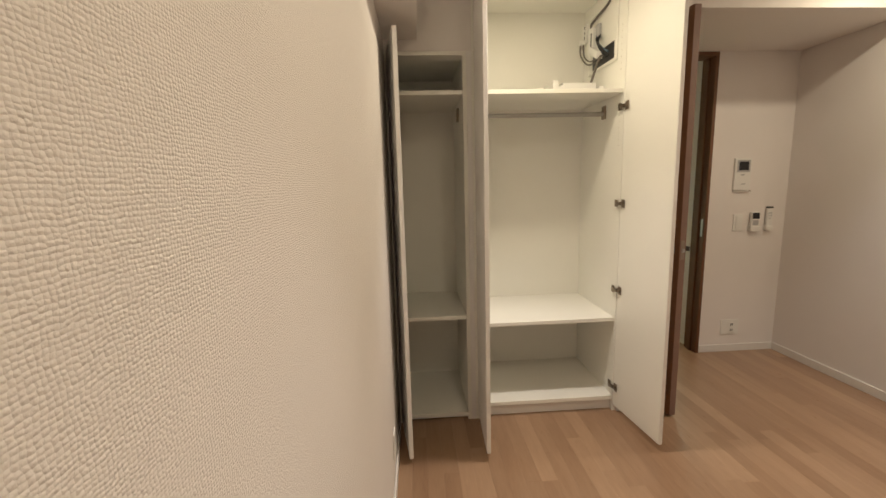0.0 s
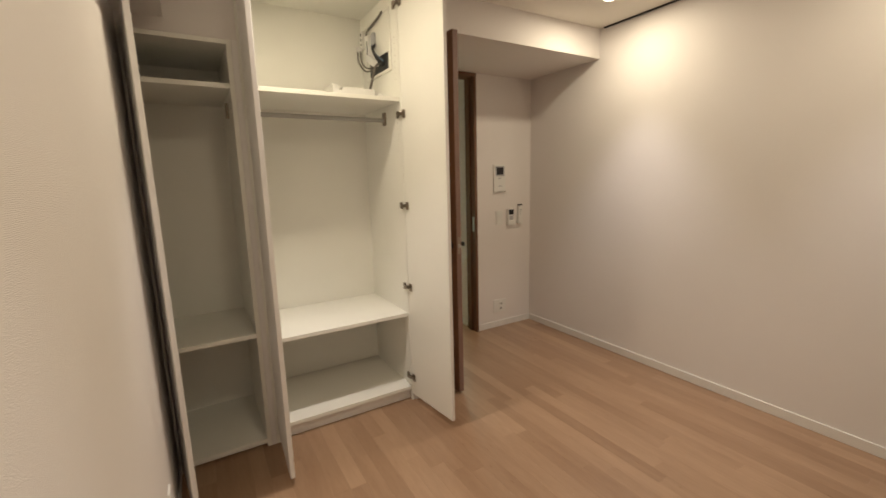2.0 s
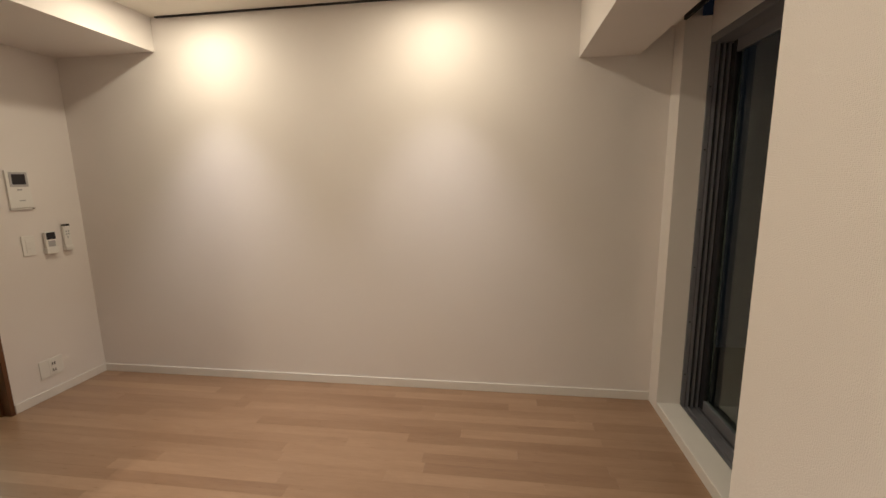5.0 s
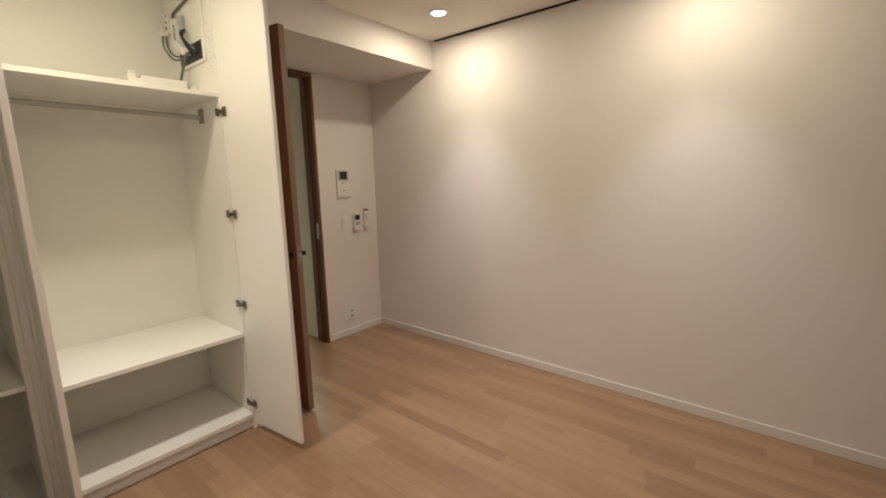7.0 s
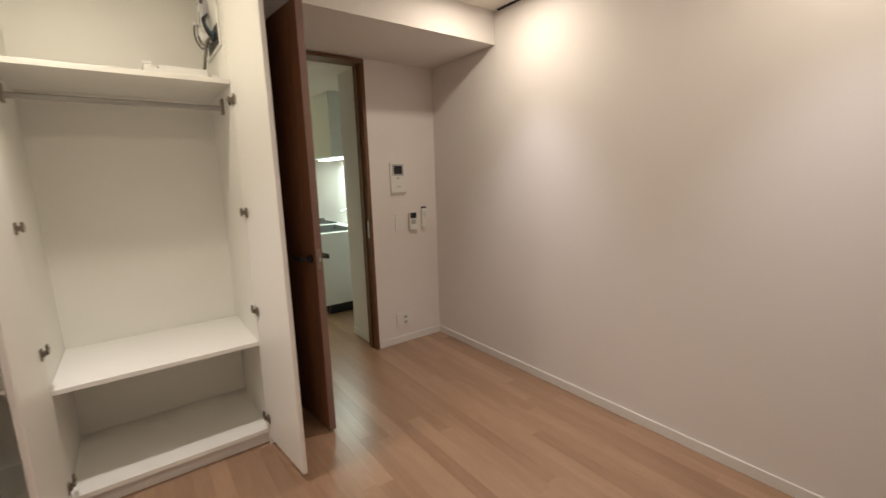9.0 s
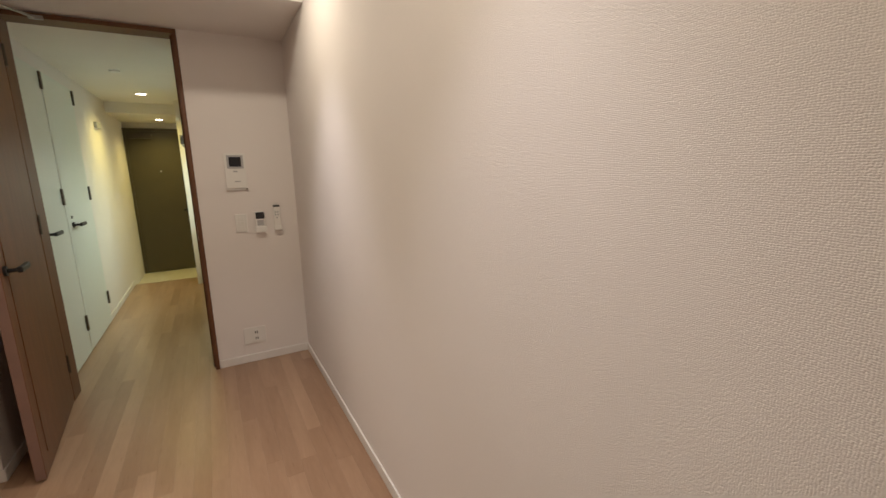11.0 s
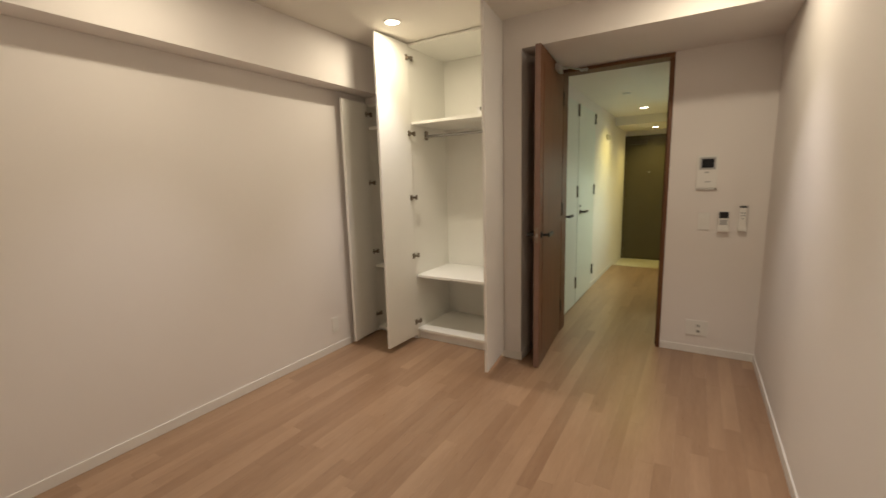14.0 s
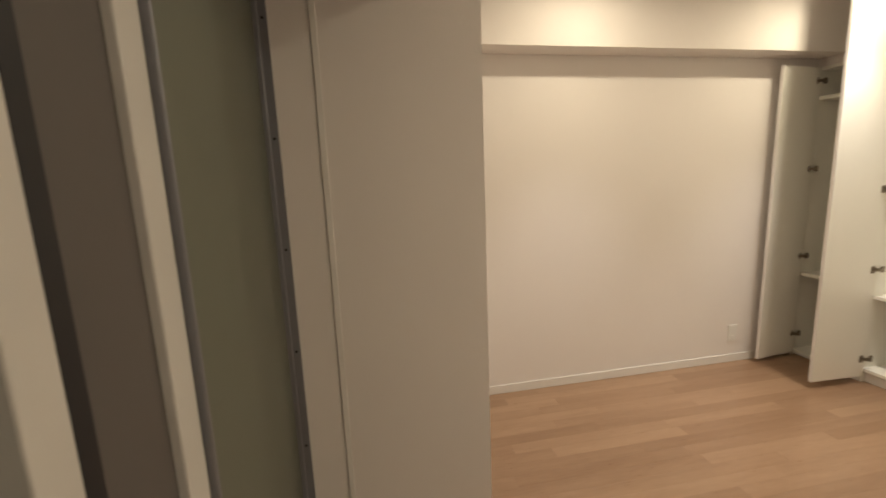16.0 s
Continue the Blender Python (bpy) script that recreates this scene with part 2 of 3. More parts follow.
solid("wall_west", B(W - 0.12, W, -4.3, 0.12, -0.05, 2.6), PAPER, "cream woven wallpaper wall beside the wardrobe", "wall")
solid("wall_east", B(E, E + 0.12, -4.04, 0.0, -0.05, 2.6), PAPER, "long cream wall of woven wallpaper", "wall")
solid("wall_north", boxes((W - 0.12, 1.44, 0.0, 0.12, -0.05, 2.6), (2.262, E + 0.12, 0.0, 0.12, -0.05, 2.6),
                          (1.44, 2.262, 0.0, 0.12, 2.234, 2.6)), PAPER, "cream papered wall with the door opening", "wall")
solid("wall_partition", B(POST0 + 0.002, POST1, FRONT, -0.001, 0.0, CEIL_Z), PAPER, "white papered stub wall beside the wardrobe", "wall")
solid("beam_north", B(POST1, E - 0.001, FRONT, -0.001, 2.237, CEIL_Z), PAPER, "boxed papered beam above the door recess", "beam")
solid("beam_west", B(W + 0.001, 0.125, -3.424, -0.733, 2.09, CEIL_Z), PAPER, "boxed papered beam along the side wall", "beam")
solid("wall_over_wardrobe", B(W + 0.001, 0.4035, -0.732, -0.60, 2.035, CEIL_Z), PAPER, "papered filler wall above the narrow wardrobe", "wall")
solid("column", B(W + 0.001, 1.08, -4.3, -3.425, -0.02, CEIL_Z), PAPER, "large papered column beside the window", "column")
solid("beam_south", B(1.081, E - 0.001, -3.73, -3.405, 2.062, CEIL_Z), PAPER, "boxed papered beam in front of the window", "beam")
solid("ceiling", B(W - 0.12, E + 0.12, -4.3, 0.0, CEIL_Z, 2.6), CEIL, "plain pale papered ceiling", "ceiling")
solid("ceiling_curtain_box", B(1.081, E - 0.001, -3.905, -3.73, 2.2, CEIL_Z), CEIL, "raised ceiling strip before the window", "ceiling")
solid("picture_rail", B(E - 0.016, E - 0.002, -3.38, -0.78, CEIL_Z - 0.009, CEIL_Z - 0.001), GASKET, "thin dark picture rail at the ceiling edge", "rail")

# hall
solid("wall_hall_west", boxes((HALL_W - 0.1, HALL_W, 0.121, 4.3, -0.1, 2.4)), PAPER, "papered hall wall with two white doors", "wall")
solid("wall_hall_east", boxes((HALL_E, HALL_E + 0.68, 0.121, 0.48, -0.05, 2.4), (2.86, 2.95, 0.48, 2.79, -0.05, 2.4),
                              (2.08, 2.95, 2.79, 2.89, -0.05, 2.4), (2.30, 2.40, 2.89, 4.3, -0.1, 2.4)), PAPER, "papered hall wall around the kitchen alcove", "wall")
solid("wall_entry", boxes((HALL_W, 2.30, 4.2, 4.32, -0.1, 2.4)), PAPER, "papered wall round the entrance door", "wall")
solid("ceiling_hall", boxes((HALL_W, 2.86, 0.121, 3.15, HALL_Z, 2.4), (HALL_W, 2.30, 3.15, 4.2, 2.1, 2.4)), CEIL, "pale hall ceiling, lower by the entrance", "ceiling")
solid("entry_floor", B(HALL_W, 2.30, 3.25, 4.2, -0.12, -0.05), TILE, "pale tiled entrance floor, one low step down", "floor")
solid("step_trim", B(HALL_W, 2.30, 3.22, 3.25, -0.05, 0.003, 0.002), TILE, "pale edging at the entrance step", "trim")


def baseboard(*rows):
    for r in rows:
        solid("baseboard", B(*r, 0.0, 0.058, 0.0025), WHITE_TRIM, "low white painted baseboard", "baseboard", group="baseboards")


baseboard((W + 0.0005, W + 0.009, -3.415, -0.75), (E - 0.009, E - 0.0005, -3.904, -0.010), (2.268, E - 0.001, -0.009, -0.0005),
          (POST0 + 0.003, POST1 + 0.009, FRONT - 0.009, FRONT - 0.0005), (POST1 + 0.0005, POST1 + 0.009, FRONT, -0.002),
          (W + 0.010, 1.089, -3.4245, -3.416), (1.0805, 1.089, -3.905, -3.425),
          (HALL_W + 0.0005, HALL_W + 0.009, 1.68, 3.22), (HALL_E - 0.009, HALL_E - 0.0005, 0.13, 0.479), (2.079, 2.088, 2.781, 2.789))


# ---- window ----
WE = 2.744
solid("wall_window_return", B(WE + 0.001, E - 0.0005, -4.2, -3.905, 0.0, 2.2), PAPER, "papered wall return beside the window", "wall")


def window():
    w = thing("window_1", (1.95, S_WIN, 0.0), "tall balcony window with aluminium frame, night outside", "window", kind="structure")
    part("sill", B(1.081, WE, S_WIN, -3.905, -0.02, 0.058, 0.004), WHITE_TRIM, w, "white painted floor sill")
    for x0, x1 in ((1.081, 1.089),):
        part("casing", B(x0, x1 - 0.003, -3.924, -3.9055, 0.06, 2.06, 0.002), WHITE_TRIM, w, "thin white corner bead")
    head = part("window_head", B(1.081, WE, S_WIN - 0.12, S_WIN, 2.10, 2.6), PAPER, w)
    part("head_frame", B(1.081, WE, S_WIN - 0.10, S_WIN, 2.06, 2.10, 0.003), ALU, w, "grey aluminium head track")
    tr = part("bottom_track", boxes((1.081, WE, S_WIN - 0.13, S_WIN - 0.001, 0.0, 0.045),
                                    (1.06, WE - 0.03, S_WIN - 0.035, S_WIN - 0.03, 0.045, 0.06),
                                    (1.06, WE - 0.03, S_WIN - 0.085, S_WIN - 0.08, 0.045, 0.06)), ALU, w, "grey aluminium sliding track")
    for side, x, s in (("west", 1.081, 1), ("east", WE, -1)):
        rows = [(0.0, 0.012, 0, 0.022)]
        for k in range(4 if side == "east" else 0):
            rows.append((0.0, 0.026, 0.026 + 0.027 * k, 0.036 + 0.027 * k))
        bm = bmesh.new()
        for d0, d1, q0, q1 in rows:
            a, b = sorted((x + s * d0, x + s * d1))
            box(bm, a, b, S_WIN - q1, S_WIN - q0, 0.045, 2.06)
        jamb = part("side_frame", bm, ALU, w, "ribbed grey aluminium side frame")
        # the east channel is coloured black for the shade between its ribs
        a, b = sorted((x, x + s * 0.006))
        part("channel", B(a, b, S_WIN - 0.125, S_WIN - 0.0225, 0.045, 2.06), GASKET if side == "east" else ALU, jamb, "recessed sash channel")
        for k in range(6):
            part("screw", C((x + s * 0.0125, S_WIN - 0.011, 0.25 + 0.32 * k), 0.004, 0.003, "X", 10), GASKET, jamb)

    def sash(x0, x1, y, edge0, edge1, m0, m1, fill, words):
        t = 0.028
        g = part("sash", boxes((x0, x1, y - t, y, 0.06, 0.12), (x0, x1, y - t, y, 2.0, 2.06)), ALU, w)
        part("stile", B(x0, x0 + edge0, y - t - 0.001, y + 0.002, 0.06, 2.06, 0.003), m0, g)
        part("stile", B(x1 - edge1, x1, y - t - 0.001, y + 0.002, 0.06, 2.06, 0.003), m1, g)
        pane = part("pane", B(x0 + edge0, x1 - edge1, y - 0.017, y - 0.011, 0.12, 2.0), fill, g, words)
        pane.visible_shadow = False
        return g
    sash(1.09, 1.762, S_WIN - 0.0235, 0.014, 0.008, ALU, ALU, FROSTED, "greenish frosted glass pane")
    sash(1.765, 2.053, S_WIN - 0.035, 0.062, 0.05, SASH_WHITE, SASH_WHITE, SCREEN, "fine grey insect screen")
    sash(2.01, WE - 0.03, S_WIN - 0.095, 0.05, 0.04, SASH_WHITE, GASKET, GLASS, "dark reflecting glass pane")
    part("gasket", B(1.978, 2.003, S_WIN - 0.05, S_WIN - 0.0335, 0.06, 2.06), GASKET, w, "black rubber strip")
    part("curtain_rail", boxes((1.10, WE - 0.03, -3.90, -3.885, 2.175, 2.199), (1.10, WE - 0.03, -3.86, -3.845, 2.175, 2.199)), GASKET, w, "dark double curtain rail")


window()
# added, unseen balcony that closes the view behind the glass
solid("added_balcony_floor", B(0.0, 4.0, -5.4, S_WIN - 0.131, -0.25, -0.08), OUTSIDE, "added balcony floor, coloured near black for the night outside", "balcony")
solid("added_balcony_wall", B(0.0, 4.0, -5.5, -5.4, -0.25, 1.1), OUTSIDE, "added balcony parapet, coloured near black for the night outside", "balcony")


# ---- doors ----
def lever(door, m, x, y, z, side, mat, point):
    """A lever handle on a face; side +1 or -1 is the way it stands out, point the way it runs."""
    rose = part("handle", C((x + side * 0.005, y, z), 0.022, 0.010, "X"), mat, door, "black lever handle", m)
    part("spindle", C((x + side * 0.028, y, z), 0.009, 0.046, "X", 14), mat, rose, "", m)
    part("lever", B(x + side * 0.042, x + side * 0.060, y - 0.012 * point, y + 0.13 * point, z - 0.013, z + 0.013, 0.005), mat, rose, "", m)
    return rose


def room_door():
    d = thing("door_1", (1.47, -0.03, 0.0), "dark brown veneered door standing open against the recess", "door", kind="structure")
    m = Matrix.Translation((1.469, -0.03, 0)) @ Matrix.Rotation(radians(5.3), 4, "Z") @ Matrix.Translation((-1.469, 0.03, 0))
    x0, x1, y0, y1 = 1.430, 1.469, -0.845, -0.035
    leaf = part("leaf", B(x0, x1, y0, y1, 0.012, 2.216, 0.002), DOOR_WOOD, d, "", m)
    for z0, z1 in ((0.10, 2.12),):
        part("panel", B(x1, x1 + 0.0035, y0 + 0.085, y1 - 0.085, z0, z1, 0.0015), DOOR_WOOD, leaf, "", m)
        part("panel", B(x0 - 0.0035, x0, y0 + 0.085, y1 - 0.085, z0, z1, 0.0015), DOOR_WOOD, leaf, "", m)
    part("edge_band", B(x0 + 0.002, x1 - 0.002, y0 - 0.0008, y0 + 0.001, 0.014, 2.214), EDGE_BAND, d, "paler pinkish brown edge band", m)
    lever(d, m, x1, y0 + 0.052, 0.975, 1, BLACK, 1)
    lever(d, m, x0, y0 + 0.052, 0.975, -1, BLACK, 1)
    part("latch_plate", B(x0 + 0.009, x1 - 0.009, y0 - 0.0012, y0 + 0.001, 0.925, 1.03), NICKEL, d, "dull nickel latch plate", m)
    part("latch", B(x0 + 0.012, x1 - 0.012, y0 - 0.010, y0 - 0.001, 0.965, 0.985, 0.002), STEEL, d, "", m)
    for z in (0.25, 1.1, 2.0):
        part("hinge", C((x1 + 0.004, y1 + 0.006, z), 0.007, 0.11, "Z", 12), HINGE_DARK, d, "", m)
    closer = part("door_closer", B(x1 + 0.0005, x1 + 0.030, y1 - 0.36, y1 - 0.20, 2.150, 2.196, 0.004), STEEL, d, "small steel door closer", m)
    part("arm", tube([(1.505, -0.27, 2.200), (1.555, -0.15, 2.203), (1.625, -0.016, 2.205)], 0.007, 4), STEEL, closer)
    part("shoe", B(1.595, 1.655, -0.030, -0.0125, 2.196, 2.216, 0.002), STEEL, closer)


room_door()
fr = thing("door_frame", (1.85, 0.0, 0.0), "dark brown wooden door frame round the opening", "door frame", kind="structure")
part("jamb", B(1.441, 1.466, -0.012, 0.13, 0.0, 2.206, 0.002), DOOR_WOOD, fr)
part("jamb", B(2.238, 2.263, -0.012, 0.13, 0.0, 2.206, 0.002), DOOR_WOOD, fr)
part("head", B(1.441, 2.263, -0.012, 0.13, 2.206, 2.232, 0.002), DOOR_WOOD, fr)
part("stop", B(2.226, 2.238, 0.045, 0.075, 0.0, 2.206, 0.001), DOOR_WOOD, fr)
part("strike_plate", B(2.2365, 2.2385, 0.005, 0.028, 0.92, 1.05), STEEL, fr)


def hall_door(name, y0, y1, hinge_y, handle_y, point):
    d = thing(name, (HALL_W, (y0 + y1) / 2, 0), "plain white flush hall door, closed, black lever", "door", "white hall doors", "structure")
    part("leaf", B(HALL_W + 0.001, HALL_W + 0.016, y0, y1, 0.012, 2.10, 0.002), HALL_DOOR, d)
    for z in (0.25, 1.22, 2.03):
        part("hinge", B(HALL_W + 0.016, HALL_W + 0.03, hinge_y - 0.014, hinge_y + 0.014, z - 0.06, z + 0.06, 0.004), HINGE_DARK, d)
    lever(d, Matrix(), HALL_W + 0.016, handle_y, 1.0, 1, BLACK, point)
    part("keyhole", C((HALL_W + 0.018, handle_y, 1.06), 0.012, 0.006, "X", 14), BLACK, d)


hall_door("door_2", 0.14, 0.86, 0.84, 0.36, 1)
hall_door("door_3", 0.885, 1.66, 1.64, 0.99, 1)
hs = solid("wall_bracket", B(HALL_W + 0.001, HALL_W + 0.03, 2.42, 2.60, 1.86, 1.92, 0.004), GREY_PLASTIC, "small grey bracket on the hall wall", "bracket", "")


def entrance():
    d = thing("door_4", (1.74, 4.2, -0.05), "dark olive steel entrance door, closed", "door", kind="structure")
    leaf = part("leaf", B(HALL_W + 0.03, 2.13, 4.165, 4.199, -0.045, 1.98, 0.003), ENTRY_DARK, d)
    part("frame", boxes((HALL_W + 0.001, HALL_W + 0.03, 4.15, 4.199, -0.05, 2.02), (2.13, 2.18, 4.15, 4.199, -0.05, 2.02),
                        (HALL_W + 0.03, 2.13, 4.15, 4.199, 1.98, 2.02)), ENTRY_DARK, d)
    part("door_closer", B(1.45, 1.70, 4.10, 4.165, 1.88, 1.94, 0.006), HINGE_DARK, d, "dark door closer")
    part("handle", boxes((2.03, 2.09, 4.13, 4.165, 0.78, 0.92), (1.97, 2.09, 4.11, 4.13, 0.84, 0.87)), BLACK, d, "black door handle")
    part("lock", C((2.07, 4.155, 1.22), 0.028, 0.02, "Y", 18), BLACK, d)
    part("lock", C((2.07, 4.155, 0.62), 0.022, 0.02, "Y", 18), BLACK, d)
    part("guard", B(2.0, 2.12, 4.14, 4.165, 1.30, 1.33, 0.003), BLACK, d)
    part("peephole", C((1.75, 4.162, 1.42), 0.012, 0.008, "Y", 14), STEEL, d)


entrance()


# ---- wardrobes ----
def hinge_mesh(s):
    """Cup hinge; s +1 for a door standing on the low-x side."""
    bm = bmesh.new()
    def bx(a, b, y0, y1, z0, z1):
        box(bm, min(s * a, s * b) * 0.75, max(s * a, s * b) * 0.75, y0 * 0.72, y1 * 0.72, z0 * 0.85, z1 * 0.85)
    bx(0.0, 0.006, -0.066, -0.026, -0.026, 0.026)
    bx(0.004, 0.016, -0.056, -0.018, -0.011, 0.011)
    bx(0.012, 0.026, -0.030, 0.034, -0.009, 0.009)
    bx(0.010, 0.020, 0.020, 0.052, -0.022, 0.022)
    bx(0.018, 0.024, -0.002, 0.006, -0.014, 0.014)
    bmesh.ops.recalc_face_normals(bm, faces=bm.faces)
    me = bpy.data.meshes.new("hinge")
    bm.to_mesh(me)
    bm.free()
    me.materials.append(NICKEL)
    return me


HINGES = {1: hinge_mesh(1), -1: hinge_mesh(-1)}


def wardrobe_door(unit, x, y, width, z0, z1, angle, s, levels):
    """An open door hinged at (x, y); its inner face is at x and looks along s."""
    m = Matrix.Translation((x, y, 0)) @ Matrix.Rotation(radians(angle), 4, "Z") @ Matrix.Translation((-x, -y, 0))
    d = part("door", B(x - s * 0.019, x, y - width, y, z0, z1, 0.0012), LAMINATE_OUT, unit, "open white door with wood-grain face", m)
    part("inner_face", B(x, x + s * 0.001, y - width + 0.002, y - 0.002, z0 + 0.002, z1 - 0.002), LAMINATE, d, "", m)
    for z in levels:
        h = new("hinge", HINGES[s])
        h.parent = d
        b = Vector(BASE[unit.name])
        h.location = Vector((x + s * 0.001, y, z)) - b
    return d


def wardrobe(label, x0, x1, back, z1, shelves, rail, base_top):
    u = thing("wardrobe", ((x0 + x1) / 2, (FRONT + back) / 2, 0), label, "wardrobe", "built-in wardrobes")
    t = 0.02
    part("side_panel", B(x0, x0 + t, FRONT + 0.002, back, 0.0, z1, 0.001), LAMINATE, u)
    part("side_panel", B(x1 - t, x1, FRONT + 0.002, back, 0.0, z1, 0.001), LAMINATE, u)
    part("back_panel", B(x0 + t, x1 - t, back - 0.012, back - 0.001, 0.03, z1 - 0.001), LAMINATE, u)
    part("top_panel", B(x0 + t, x1 - t, FRONT + 0.004, back - 0.012, z1 - 0.02, z1 - 0.001), LAMINATE, u)
    part("base_panel", B(x0 + t, x1 - t, FRONT + 0.003, back - 0.012, base_top - 0.022, base_top, 0.001), LAMINATE, u)
    part("kick_plate", B(x0 + t, x1 - t, FRONT + 0.035, FRONT + 0.05, 0.0, base_top - 0.022), LAMINATE_OUT, u)
    for z in shelves:
        part("shelf", B(x0 + t + 0.001, x1 - t - 0.001, FRONT + 0.012, back - 0.013, z - 0.022, z, 0.0015), LAMINATE, u)
    if rail:
        r = part("clothes_rail", C(((x0 + x1) / 2, -0.51, 1.745), 0.0125, x1 - x0 - 2 * t, "X"), RAIL, u, "grey steel hanging rail")
        for x, s in ((x0 + t, 1), (x1 - t, -1)):
            part("bracket", B(x, x + s * 0.012, -0.53, -0.49, 1.715, 1.79, 0.003), NICKEL, r)
    for z in [1.55 + 0.032 * k for k in range(8)] + [1.95 + 0.032 * k for k in range(8)]:
        if z < z1 - 0.1:
            part("peg_hole", C((x1 - t - 0.0004, FRONT + 0.05, z), 0.0025, 0.001, "X", 8), NICKEL, u)
    return u


big = wardrobe("tall white double wardrobe with open doors and empty shelves", 0.404, POST0, -0.165, CEIL_Z - 0.004, (0.575, 1.845), True, 0.095)
wardrobe_door(big, 0.434, FRONT - 0.002, 0.385, 0.045, CEIL_Z - 0.012, -2.4, 1, (0.165, 0.746, 1.235, 1.75, 2.33))
wardrobe_door(big, 1.219, FRONT - 0.002, 0.405, 0.045, CEIL_Z - 0.012, 6.5, -1, (0.165, 0.746, 1.235, 1.75, 2.33))
slim = wardrobe("narrow white wardrobe with its door open to the wall", -0.043, 0.376, -0.165, 2.034, (0.628, 1.845), False, 0.045)
wardrobe_door(slim, -0.014, FRONT - 0.002, 0.365, 0.03, 2.03, 8.0, 1, (0.171, 0.754, 1.366, 1.945))
part("rail_bracket", B(0.343, 0.356, -0.53, -0.49, 1.715, 1.79, 0.003), NICKEL, slim)
part("filler", B(0.377, 0.403, FRONT + 0.002, -0.166, 0.0, 2.034, 0.001), LAMINATE_OUT, slim)

# service panel inside the wardrobe
sx = POST0 - 0.021
sp = thing("wiring_panel", (sx, -0.45, 2.0), "open wiring recess with sockets and loose cables", "wiring panel")
part("backing", B(sx - 0.003, sx - 0.0005, -0.64, -0.28, 2.02, 2.34), LAMINATE, sp)
for r in ((-0.65, -0.64, 2.01, 2.35), (-0.28, -0.27, 2.01, 2.35), (-0.64, -0.28, 2.01, 2.02), (-0.64, -0.28, 2.34, 2.35)):
    part("frame", B(sx - 0.009, sx - 0.0005, r[0], r[1], r[2], r[3], 0.002), LAMINATE, sp)
# no real hole: a flat black sheet stands for the shade inside it
part("opening", B(sx - 0.005, sx - 0.0032, -0.61, -0.33, 2.03, 2.12), BLACK, sp, "flat black sheet in place of the dark hole in the panel")
mod = part("terminal_box", B(sx - 0.04, sx - 0.003, -0.395, -0.335, 2.125, 2.265, 0.005), PLASTIC, sp, "white terminal box")
part("slot", B(sx - 0.0415, sx - 0.039, -0.388, -0.376, 2.13, 2.23), BLACK, mod)
part("module", B(sx - 0.024, sx - 0.003, -0.440, -0.405, 2.19, 2.27, 0.004), GREY_PLASTIC, sp, "grey terminal module")
lean = Matrix.Translation((sx - 0.03, -0.44, 2.105)) @ Matrix.Rotation(radians(28), 4, "X") @ Matrix.Translation((0.03 - sx, 0.44, -2.105))
part("junction_box", B(sx - 0.055, sx - 0.012, -0.50, -0.385, 2.085, 2.125, 0.005), PLASTIC, sp, "white junction box hanging askew", lean)
for cy_, cz_ in ((-0.455, 2.17), (-0.47, 2.16), (-0.485, 2.15)):
    part("cable", tube([(sx - 0.016, cy_ + 0.03, 2.20), (sx - 0.04, cy_, cz_), (sx - 0.03, cy_ - 0.04, 2.10), (sx - 0.008, cy_ - 0.07, 2.06)], 0.004), BLACK, sp)
sk = part("socket", B(sx - 0.02, sx - 0.0005, -0.255, -0.195, 2.22, 2.33, 0.003), PLASTIC, sp, "white double socket")
for z in (2.245, 2.275, 2.305):
    part("slot", B(sx - 0.0215, sx - 0.0195, -0.235, -0.226, z, z + 0.014), BLACK, sk)
part("plug", B(sx - 0.05, sx - 0.02, -0.245, -0.21, 2.205, 2.235, 0.004), PLASTIC, sk)
part("cable", tube([(sx - 0.045, -0.23, 2.21), (sx - 0.05, -0.25, 2.14), (sx - 0.035, -0.32, 2.07), (sx - 0.02, -0.40, 2.06), (sx - 0.008, -0.45, 2.06)], 0.0045), CABLE, sp)
part("cable", tube([(sx - 0.03, -0.24, 2.21), (sx - 0.035, -0.27, 2.13), (sx - 0.03, -0.35, 2.08), (sx - 0.012, -0.42, 2.08)], 0.0045), CABLE, sp)
part("cable", tube([(sx - 0.01, -0.50, 2.08), (sx - 0.035, -0.49, 2.06), (sx - 0.045, -0.46, 2.0), (sx - 0.05, -0.43, 1.95), (sx - 0.055, -0.42, 1.925)], 0.007), CABLE, sp)
part("cable", tube([(sx - 0.012, -0.315, 2.26), (sx - 0.015, -0.32, 2.30), (sx - 0.014, -0.40, 2.315), (sx - 0.012, -0.50, 2.33), (sx - 0.012, -0.56, 2.345)], 0.007), CABLE, sp)
part("cable", tube([(sx - 0.02, -0.42, 2.205), (sx - 0.03, -0.45, 2.16), (sx - 0.025, -0.51, 2.11), (sx - 0.01, -0.55, 2.08)], 0.006), CABLE_BLUE, sp)

tr = thing("cable_tray_box", (1.05, -0.4, 1.845), "low white plastic cable box lying on the top shelf", "box")
part("body", boxes((0.965, 1.165, -0.50, -0.33, 1.8455, 1.925), (0.938, 0.965, -0.50, -0.33, 1.8455, 1.907), (0.910, 0.938, -0.50, -0.33, 1.8455, 1.925),
                   (1.165, 1.183, -0.50, -0.33, 1.8455, 1.89), (1.183, 1.214, -0.50, -0.33, 1.8455, 1.905)), PLASTIC, tr)
part("lip", B(0.908, 0.940, -0.502, -0.33, 1.9255, 1.940, 0.002), PLASTIC, tr)


